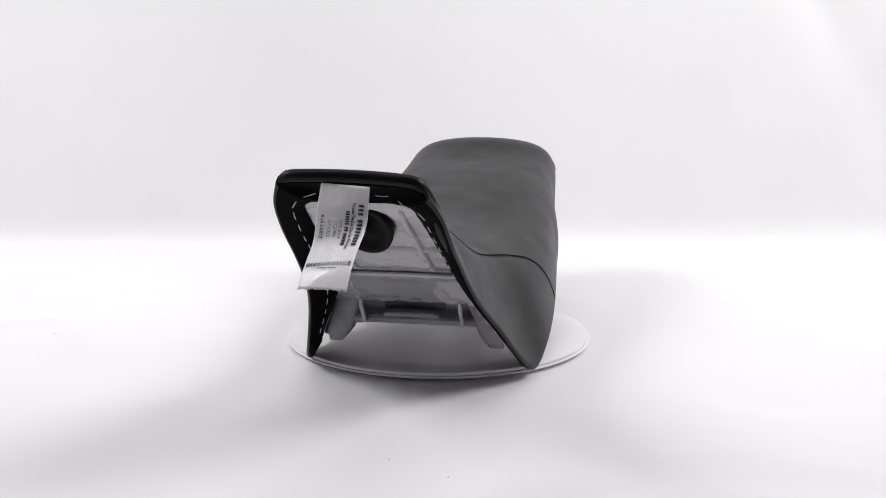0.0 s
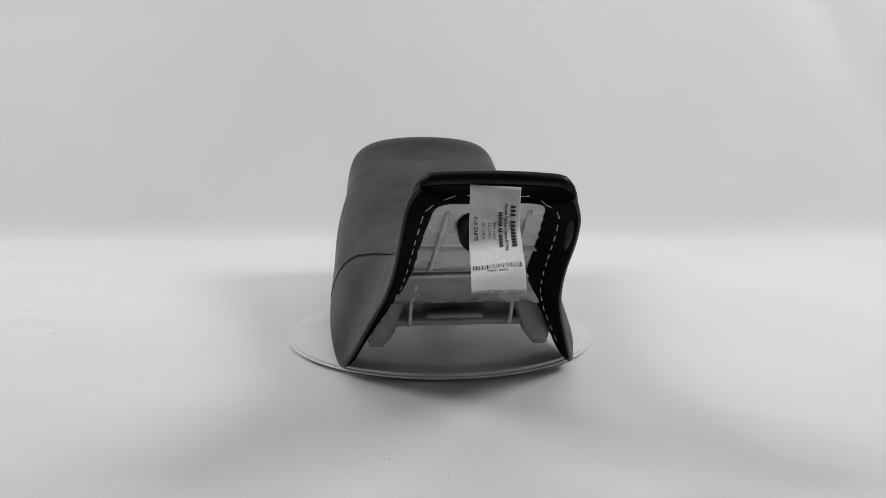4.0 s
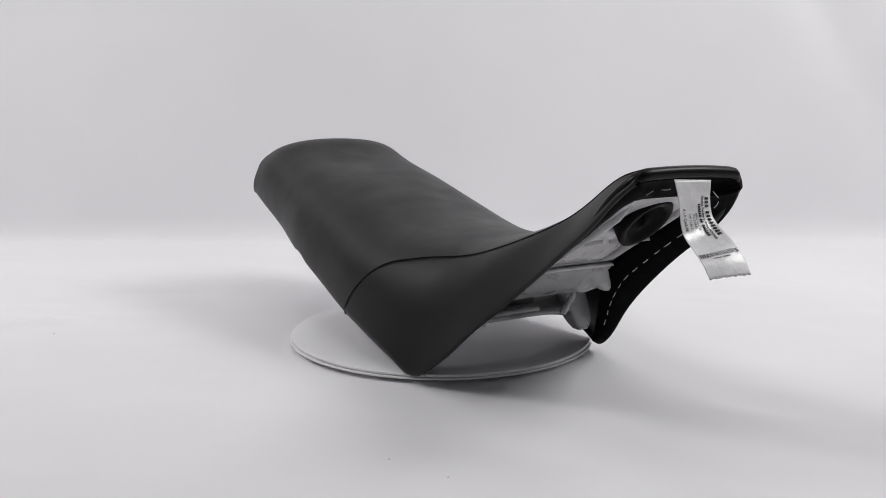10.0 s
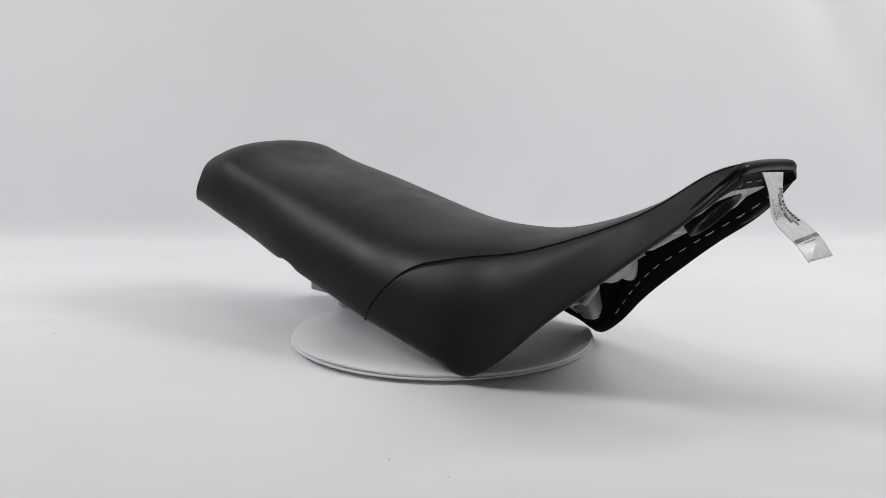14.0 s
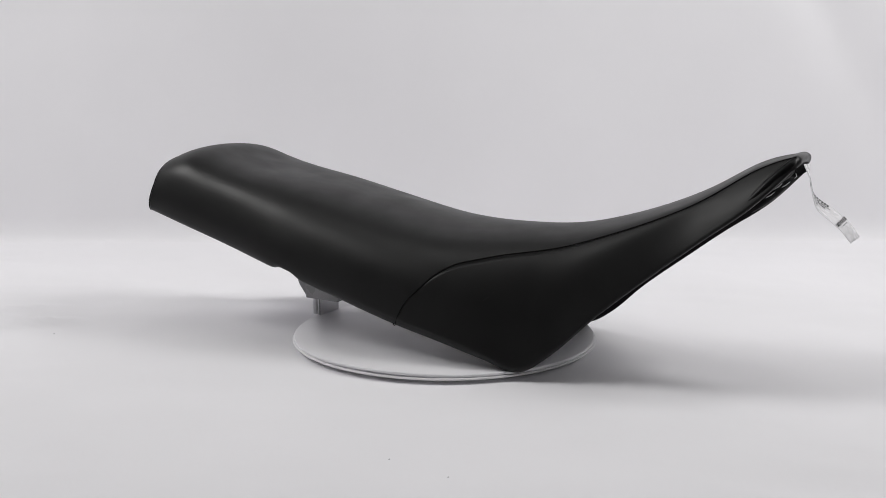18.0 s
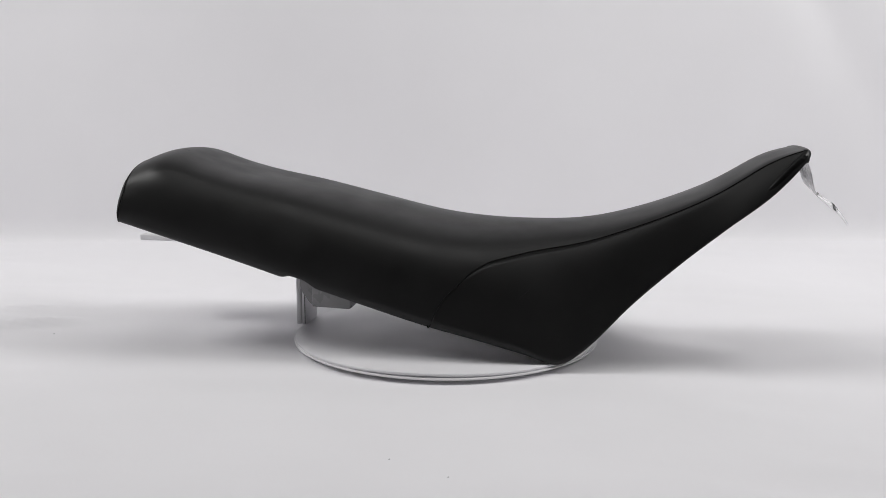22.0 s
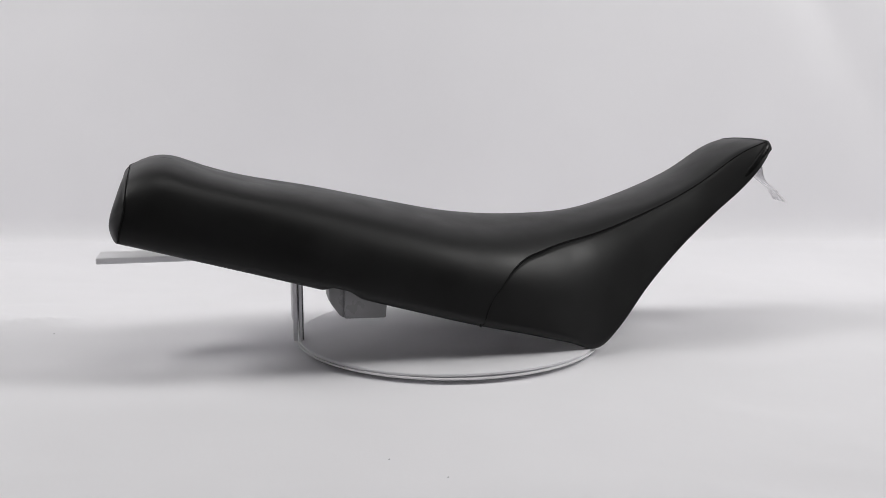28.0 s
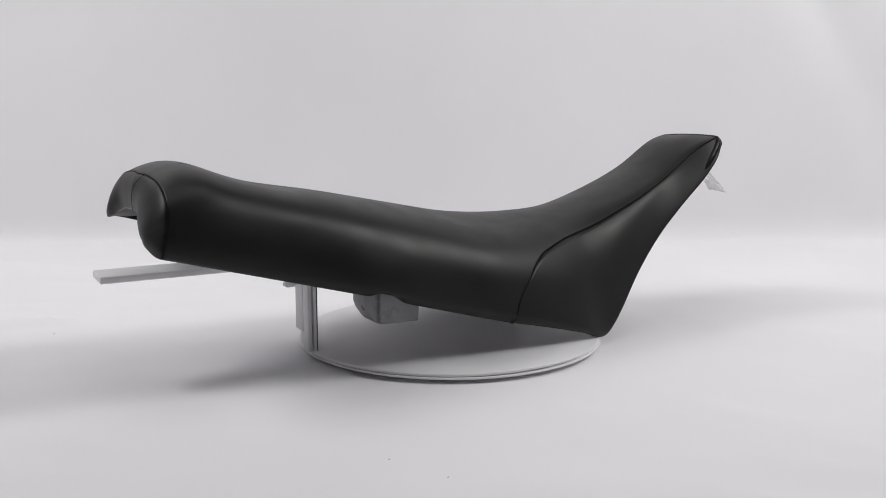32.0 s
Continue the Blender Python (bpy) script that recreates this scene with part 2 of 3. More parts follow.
COUNT = int((X1 - X0) / STEP) + 2


def table(curve, passes):
    """A profile sampled finely and relaxed, so that the upholstery runs without ripples."""
    v = np.array([spline(KX, curve, min(X1, X0 + STEP * i)) for i in range(COUNT)])
    for _ in range(passes):
        v[1:-1] = (v[:-2] + 2 * v[1:-1] + v[2:]) / 4
    return v


TABLES = [table(c, n) for c, n in ((TOP, 40), (LOW, 3), (SHOULDER, 200), (HEM, 120), (CROWN, 300), (ROUND, 300), (BULGE, 300))]


def stations(x):
    f = min(max((x - X0) / STEP, 0.0), COUNT - 1.001)
    i = int(f)
    zt, zb, ws, wb, cr, k, bu = [t[i] + (t[i + 1] - t[i]) * (f - i) for t in TABLES]
    nose = 1 - 0.13 * min(1.0, max(0.0, (x - X1 + 0.020) / 0.020)) ** 2
    return zt, zb, ws * nose, wb * nose, cr, k, bu


def place(x, side, w, z):
    y = MID + side * w
    # the nose dips a little towards the far side
    k = min(1.0, max(0.0, (x - 0.24) / 0.07))
    return Vector((x - LEAN * y, y + LEAN * x, z - 0.028 * y * k * k * (3 - 2 * k)))


def skew(x, side):
    """The nose leans: its near edge sits higher than the far one."""
    return side * SKEW * max(0.0, min(1.0, (x - 0.13) / 0.1))


def hem(x, side, inward=0.0, up=0.0):
    zt, zb, ws, wb, cr, k, bu = stations(x)
    zb += skew(x, side) + notch(x)
    return place(x, side, wb - curl_at(x) - inward, zb + up)


def lift(x, side):
    """The far rear corner of the hem sits higher than the near one."""
    k = min(1.0, max(0.0, (-0.19 - x) / 0.10)) if side > 0 else 0.0
    return 0.014 * k * k * (3 - 2 * k) + skew(x, side)


def section(x, s, side):
    """Half a cross-section of the cover as width and height: s runs from the ridge (0) to the hem (1)."""
    zt, zb, ws, wb, cr, k, bu = stations(x)
    zb += lift(x, side)
    c, cut = curl_at(x), notch(x)
    t, q, e = (0.0, zt), (ws, zt - cr), (wb, zb + c)
    a, b = lerp(q, t, k), lerp(q, e, k * 0.8)
    if s < 0.25:
        u = s / 0.25
        p = lerp(t, a, u)
        return p[0], p[1] + cr * u * (1 - u) * (1 - k)
    if s < 0.5:
        return bez(a, q, b, (s - 0.25) / 0.25)
    if s < 0.85:
        return bez(b, ((b[0] + e[0]) / 2 + bu, (b[1] + e[1]) / 2), e, (s - 0.5) / 0.35)
    return bez(e, (wb, zb + cut), (wb - c, zb + cut), (s - 0.85) / 0.15)


SLICES = 200


def padded(side):
    """Cross-sections relaxed like foam under stretched vinyl, stiff towards the hem and the nose."""
    raw = np.array([[section(min(X1, X0 + STEP * i), j / SLICES, side) for j in range(SLICES + 1)] for i in range(COUNT)])
    soft = raw.copy()
    for _ in range(140):
        inner = np.concatenate([soft[:, 1:2] * (-1, 1), soft[:, :-1]], axis=1)
        outer = np.concatenate([soft[:, 1:], soft[:, -1:]], axis=1)
        soft = (inner + 2 * soft + outer) / 4
        soft[:, -1] = raw[:, -1]
    s = np.linspace(0, 1, SLICES + 1)
    x = X0 + STEP * np.arange(COUNT)
    hold = np.clip((0.86 - s) / 0.2, 0, 1)[None, :] * (np.clip((X1 - 0.012 - x) / 0.04, 0, 1) * np.clip((x - X0 - 0.004) / 0.03, 0, 1))[:, None]
    hold = (hold * hold * (3 - 2 * hold))[:, :, None]
    out = raw + (soft - raw) * hold
    for _ in range(24):
        mid = out.copy()
        mid[1:-1] = (out[:-2] + 2 * out[1:-1] + out[2:]) / 4
        lock = np.clip((0.9 - s) / 0.1, 0, 1)[None, :, None]
        out = out + (mid - out) * lock
    return out


FOAM = {-1: padded(-1), 1: padded(1)}


def skin(x, s, side):
    """A point of the outer cover: s runs from the ridge (0) to the hem (1)."""
    f = min(max((x - X0) / STEP, 0.0), COUNT - 1.001)
    g = min(max(s, 0.0), 1.0) * SLICES
    i, j = int(f), min(int(g), SLICES - 1)
    f, g = f - i, g - j
    F = FOAM[side]
    p = (F[i, j] * (1 - g) + F[i, j + 1] * g) * (1 - f) + (F[i + 1, j] * (1 - g) + F[i + 1, j + 1] * g) * f
    return place(x, side, float(p[0]), float(p[1]))


def sheet(rows, depth, core):
    """A padded sheet: rows of outer points, given thickness towards the core line."""
    n, m = len(rows), len(rows[0])
    P = np.array([[tuple(p) for p in r] for r in rows])
    du, dv = np.gradient(P, axis=0), np.gradient(P, axis=1)
    N = np.cross(du, dv)
    N /= np.linalg.norm(N, axis=2, keepdims=True) + 1e-12
    C = np.array([[tuple(core(Vector(p))) for p in r] for r in P])
    flip = np.sign(((P - C) * N).sum(axis=2).sum()) or 1
    Q = P - flip * N * depth
    bm = bmesh.new()
    vo = [[bm.verts.new(p) for p in r] for r in P]
    vi = [[bm.verts.new(p) for p in r] for r in Q]
    for i in range(n - 1):
        for j in range(m - 1):
            bm.faces.new((vo[i][j], vo[i][j + 1], vo[i + 1][j + 1], vo[i + 1][j]))
            bm.faces.new((vi[i][j], vi[i + 1][j], vi[i + 1][j + 1], vi[i][j + 1]))
    rim = [(i, 0) for i in range(n)] + [(n - 1, j) for j in range(1, m)] + [(i, m - 1) for i in range(n - 2, -1, -1)] + [(0, j) for j in range(m - 2, 0, -1)]
    for (i, j), (k, l) in zip(rim, rim[1:] + rim[:1]):
        bm.faces.new((vo[i][j], vo[k][l], vi[k][l], vi[i][j]))
    return bm


def core_line(p):
    zt, zb = spline(KX, TOP, min(max(p.x, X0), X1)), spline(KX, LOW, min(max(p.x, X0), X1))
    return Vector((p.x, MID, (zt + zb) / 2 - 0.02))


SEAM_X = (0.0035, 0.0070, 0.0155, 0.0270, 0.0470, 0.0735, 0.1100, 0.1500, 0.2000, 0.2500, 0.2900, 0.3275)
SEAM_S = (1.000, 0.816, 0.661, 0.526, 0.438, 0.398, 0.366, 0.362, 0.378, 0.405, 0.425, 0.420)
TAIL_S = (0.0, 0.20, 0.38, 0.55, 0.8, 1.0)
TAIL_X = (-0.2935, -0.2915, -0.2915, -0.2940, -0.2980, -0.3000)


SEAM_RUN = np.array([min(1.0, max(0.02, spline(SEAM_X, SEAM_S, min(SEAM_X[0] + 0.001 * k, SEAM_X[-1])))) for k in range(340)])
for _ in range(60):
    SEAM_RUN[1:-1] = (SEAM_RUN[:-2] + 2 * SEAM_RUN[1:-1] + SEAM_RUN[2:]) / 4


def seam_s(x):
    """Where the side seam crosses the section at x."""
    if x <= SEAM_X[0]:
        return 1.0
    f = min((x - SEAM_X[0]) / 0.001, 338.0)
    i = int(f)
    return float(SEAM_RUN[i] + (SEAM_RUN[i + 1] - SEAM_RUN[i]) * (f - i))


def tail_x(s):
    return spline(TAIL_S, TAIL_X, s)


def frange(a, b, n):
    return [a + (b - a) * k / (n - 1) for k in range(n)]


def spread(u, edge):
    """Even lines over the crown; the outer ones gather towards the seam."""
    return 0.32 * u / 0.4 if u < 0.4 else 0.32 + (edge - 0.32) * (u - 0.4) / 0.6


def motorcycle_seat():
    seat = thing("motorcycle_seat", "black vinyl motorcycle seat with stitched side panels and raised nose", "motorcycle seat")
    # main cover: both halves in one sheet, from the tail seam to the nose, down to the side seam
    us = frange(0, 1, 44)
    rows = []
    # rows crowd together where the seam climbs steeply
    fs = sorted(frange(0, 1, 260) + [(0.2935 + x) / (X1 + 0.2935) for x in frange(-0.001, 0.045, 120)])
    for f in fs:
        row = []
        for side in (-1, 1):
            line = []
            for u in us:
                s = u
                xa = tail_x(s)
                x = xa + (X1 - xa) * f
                s = spread(u, seam_s(x))
                x = max(x, tail_x(s))
                line.append(skin(x, s, side))
            row += line[::-1] if side < 0 else line[1:]
        rows.append(row)
    part("top_cover", sheet(rows, 0.003, core_line), M_VINYL, seat, "smooth black vinyl top cover")
    # front side panels below the seam
    for side in (-1, 1):
        rows = []
        for x in frange(SEAM_X[0] + 0.0006, X1, 160):
            s0 = seam_s(x)
            s1 = 1.0 - (1.0 - FOLD) * min(1.0, max(0.0, (x - 0.112) / 0.02))
            rows.append([skin(x, s0 + (s1 - s0) * u, side) for u in frange(0, 1, 30)])
        part("side_panel", sheet(rows, 0.003, core_line), M_SIDE, seat, "black vinyl side panel below the curved seam")
        pts = []
        for x in frange(SEAM_X[0] + 0.0006, X1 - 0.001, 150):
            p, o = skin(x, seam_s(x), side), core_line(skin(x, seam_s(x), side))
            pts.append(p + (p - o).normalized() * 0.0001)
        part("seam", tube_bm(pts, 0.0006), M_SEAM, seat, "narrow sunken black side seam")
    # loose seam end that hangs a little below the hem
    for side in (-1, 1):
        p = skin(SEAM_X[0], 0.92, side)
        part("seam_end", tube_bm([p + Vector((0, 0, 0.002)), p + Vector((0.0004, 0, -0.001)), p + Vector((0.0008, -side * 0.001, -0.0022))], 0.0007, 6), M_SEAM, seat, "short loose end of the side seam")
    # faint crease in the near side panel
    pts = [skin(0.0835 + 0.010 * f, 0.548 - 0.05 * f, -1) for f in frange(0, 1, 8)]
    part("crease", tube_bm(pts, 0.00013, 5), M_VINYL, seat, "faint raised crease in the vinyl")
    pts = [skin(-0.266 + 0.010 * f, 0.13 + 0.02 * f, -1) + Vector((0, 0, -0.00005)) for f in frange(0, 1, 6)]
    part("crease", tube_bm(pts, 0.0002, 5), M_VINYL, seat, "faint raised crease in the vinyl")
    # rear panel: rounds down from the tail seam to an arched lower edge
    ev = (0.0, 0.25, 0.5, 0.65, 0.8, 0.92, 1.0)
    ex = (-0.2975, -0.2980, -0.3005, -0.3042, -0.3064, -0.3046, -0.3003)
    ey = (0.0, 0.024, 0.046, 0.059, 0.071, 0.081, 0.091)
    ez = (0.1390, 0.1385, 0.1355, 0.1300, 0.1210, 0.1150, 0.1105)
    cols = []
    for side in (-1, 1):
        line = [skin(tail_x(s), s, side) for s in frange(0, 0.92, 60)]
        run = [0.0]
        for p, q in zip(line, line[1:]):
            run.append(run[-1] + (q - p).length)
        half = []
        for p, r in zip(line, run):
            v = r / run[-1]
            # the near half of the arch hangs lower and further back than the far half
            shift = 0.0028 * math.exp(-((v - 0.62) / 0.25) ** 2) if side > 0 else 0.0015 * math.exp(-((v - 0.90) / 0.1) ** 2) - 0.0045 * math.exp(-((v - 0.45) / 0.24) ** 2)
            e = Vector((spline(ev, ex, v) + shift, MID + side * spline(ev, ey, v), spline(ev, ez, v) + (0.013 * v ** 3 if side > 0 else -0.0080 * math.exp(-((v - 0.50) / 0.22) ** 2))))
            e = e.lerp(line[-1], max(0.0, (v - 0.9) / 0.1) ** 2 * 0.9)
            k = min(1.0, (p - e).length / 0.03)
            c1 = p + Vector((-0.0075, 0, -0.0045)) * k
            c2 = e + Vector((-0.0025, -side * 0.001, 0.0100)) * k
            col = []
            for t in frange(0, 1, 18):
                col.append(p * (1 - t) ** 3 + c1 * 3 * t * (1 - t) ** 2 + c2 * 3 * t * t * (1 - t) + e * t ** 3)
            col += [e + Vector((0.0020, 0, -0.0012)) * k, e + Vector((0.0050, 0, -0.0008)) * k, e + Vector((0.0100, 0, 0.0010)) * k, e + Vector((0.030, 0, -0.0020)) * k]
            half.append(col)
        cols += half[::-1] if side < 0 else half[1:]
    part("rear_panel", sheet([list(r) for r in zip(*cols)], 0.0022, lambda p: Vector((-0.26, MID, 0.14))), M_SIDE, seat, "black vinyl rear panel with an arched lower edge")
    for side in (-1, 1):
        pts = [skin(tail_x(s), s, side) for s in frange(0.0, 0.91, 60)]
        pts = [p + (p - core_line(p)).normalized() * 0.0001 for p in pts]
        part("seam", tube_bm(pts, 0.0004), M_SEAM, seat, "dark stitched tail seam")
        if side > 0:
            continue
        pts = [min(cols, key=lambda c: abs(c[0].y - MID + 0.018 - 0.024 * j / 17))[j] for j in range(18)]
        pts = [(pts[max(j - 1, 0)] + pts[j] * 2 + pts[min(j + 1, 17)]) / 4 for j in range(18)]
        part("gusset_seam", tube_bm(pts, 0.0004), M_SIDE, seat, "fine raised gusset seam on the tail")
    # folded hem round the front opening: from the crisp edge inwards onto the pan
    up = Vector((-0.515, 0, 0.857))
    in_x = (0.112, 0.130, 0.150, 0.165, 0.180, 0.200, 0.225, 0.260, 0.300)
    in_y = (0.0960, 0.0860, 0.0730, 0.0620, 0.0530, 0.0455, 0.0432, 0.0412, 0.0375)
    in_z = (0.0060, 0.0160, 0.0420, 0.0610, 0.0770, 0.0965, 0.1125, 0.1335, 0.1575)
    fold_at = lambda x: 1.0 - (1.0 - FOLD) * min(1.0, max(0.0, (x - 0.112) / 0.02))
    edge, inner = [], []
    for side in (-1, 1):
        e, n_ = [], []
        for k in range(96):
            f = k / 95
            x = 0.112 + (X1 - 0.0005 - 0.112) * f
            xi = min(0.300, 0.112 + 0.205 * f)
            rag = 0.0009 * noise.noise(Vector((x * 140, side * 3.0, 0)))
            e.append([skin(x, fold_at(x), side), hem(x, side)])
            # the inner line turns the corner towards the nose
            past = max(0.0, 0.112 + 0.205 * f - 0.300) / 0.017
            y = spline(in_x, in_y, xi) + rag - 0.012 * (1 - math.cos(past * math.pi / 2))
            z = spline(in_x, in_z, xi) + 0.0075 * math.sin(past * math.pi / 2)
            x2 = xi + 0.0125 * math.sin(past * math.pi / 2)
            n_.append(Vector((x2, MID + side * y, z)))
        if side < 0:
            edge += e
            inner += n_
            split = len(edge)
        else:
            edge += e[::-1]
            inner += n_[::-1]
    strips = [(edge[:split], inner[:split]), (edge[split:], inner[split:])]
    paths = []
    for es, ins in strips:
        rows = [[e[0] for e in es]]
        for g in frange(0, 1, 10):
            rows.append([e[1].lerp(i, g) - up * (0.0022 * math.sin(math.pi * g) + 0.0006 * math.sin(math.pi * g) * noise.noise(e[1] * 110)) for e, i in zip(es, ins)])
        part("folded_hem", sheet(rows, 0.0014, lambda p: p + up), M_LIP, seat, "glossy black folded hem along the open underside")
        paths.append([e[1].lerp(i, 0.58) - up * 0.0026 for e, i in zip(es, ins)])
    # nose: under the padded rim the cover turns in, in one glossy fold
    lo, hi = hem(X1, -1), hem(X1, 1)
    d0, d1 = inner[split - 1], inner[split]
    ts = frange(0, 1, 49)

    def tip_row(g):
        row = []
        for t in ts:
            side = -1 if t < 0.5 else 1
            top = skin(X1, 0.5 * abs(2 * t - 1) ** 0.8, side)
            away = min(t, 1 - t)
            inn = d0.lerp(d1, t)
            if g < 0.5:
                rim = skin(X1, 0.5 + g, side)
            else:
                rim = (lo if side < 0 else hi).lerp(inn, 2 * g - 1) - up * 0.0022 * math.sin(math.pi * (2 * g - 1))
            low = Vector((top.x + 0.0010, top.y, top.z - 0.0082))
            h = (g - 0.4) / 0.6
            q = low.lerp(inn, h) + up * 0.0016 * math.sin(math.pi * h)
            w = min(1.0, away / 0.20)
            w = w * w * (3 - 2 * w)
            q = rim.lerp(q, w)
            pucker = math.exp(-((away - 0.09) / 0.06) ** 2) * math.sin(math.pi * g)
            q += Vector((0.0005, 0, 0)) * math.sin(t * 170 + g * 3) * pucker
            row.append(q)
        return row

    part("nose_face", sheet([tip_row(g) for g in frange(0.40, 1, 16)], 0.0012, lambda p: p + up), M_LIP, seat, "glossy black fold under the nose with puckered corners")
    # padded rim: one roll of stretched vinyl up one side of the opening, round the tip and down the other
    fat = 0.0044

    def rim_side(x, side):
        k = min(1.0, max(0.0, (x - 0.280) / 0.03))
        return skin(x, 0.90, side) + Vector((-0.0030 * k, -side * 0.0052, 0.0036 - 0.0004 * k))

    def rim_tip(t):
        top = skin(X1, 0.5 * abs(2 * t - 1) ** 0.8, -1 if t < 0.5 else 1)
        wide = abs(2 * t - 1) ** 4
        return Vector((top.x - 0.0012 - 0.0018 * wide, MID + (top.y - MID) * (0.985 - 0.02 * wide), top.z - fat + 0.0004 - 0.0005 * wide))

    rim = []
    for side in (-1, 1):
        half = [rim_side(x, side) for x in frange(0.258, X1 - 0.013, 70)]
        t0 = 0.085 if side < 0 else 0.915
        p0, p3 = half[-1], rim_tip(t0)
        go, come = (half[-1] - half[-4]).normalized(), (rim_tip(t0) - rim_tip(t0 - side * 0.02)).normalized()
        p1, p2 = p0 + go * 0.009, p3 + come * 0.007
        for k in range(1, 24):
            c = k / 24
            half.append(p0 * (1 - c) ** 3 + p1 * 3 * c * (1 - c) ** 2 + p2 * 3 * c * c * (1 - c) + p3 * c ** 3)
        half += [rim_tip(t0 + (0.5 - t0) * c) for c in frange(0, 1, 40)]
        rim += half if side < 0 else half[-2::-1]
    rows = []
    for k, p in enumerate(rim):
        f = k / (len(rim) - 1)
        e = min(k, len(rim) - 1 - k)
        d = (rim[min(k + 1, len(rim) - 1)] - rim[max(k - 1, 0)]).normalized()
        u = d.cross(Vector((0.5, 0, -0.866))).normalized()
        w = d.cross(u)
        g = min(1.0, e / 62)
        r = 0.0004 + (fat - 0.0004) * g * g * (3 - 2 * g)
        corner = math.exp(-((e - 82) / 9) ** 2)
        ring = []
        for n in range(18):
            b = 2 * math.pi * n / 18
            fold = 1 + corner * (0.028 * math.sin(k * 1.15 + 1.3 * math.sin(b) + 2 * math.sin(k * 0.31)) + 0.014 * math.sin(k * 2.3 + b)) + 0.012 * noise.noise(Vector((k * 0.13, n * 0.4, 3.0)))
            ring.append(p + r * fold * (math.cos(b) * u + math.sin(b) * w))
        rows.append(ring)
    part("nose_rim", grid_bm(rows, closed=True), M_RIM, seat, "padded black vinyl rim with puckered corners round the nose")
    across = tip_row(0.76)
    line = paths[0] + [p + Vector((0.0008, 0, -0.0006)) for p in across[4:-4:3]] + paths[1]
    length, marks = 0.0, [0.0]
    for p, q in zip(line, line[1:]):
        length += (q - p).length
        marks.append(length)

    def along(d):
        i = min(max(sum(1 for m in marks if m <= d) - 1, 0), len(line) - 2)
        return line[i].lerp(line[i + 1], (d - marks[i]) / max(1e-9, marks[i + 1] - marks[i]))

    d = 0.055
    rng = random.Random(4)
    while d < length - 0.055:
        e = d + 0.0085 * rng.uniform(0.8, 1.1)
        part("stitch", tube_bm([along(d), along((d + e) / 2) - up * 0.0004, along(e)], 0.00032, 5), M_THREAD, seat)
        d += 0.0163 * rng.uniform(0.93, 1.07)
    seat_pan(seat)
    return seat


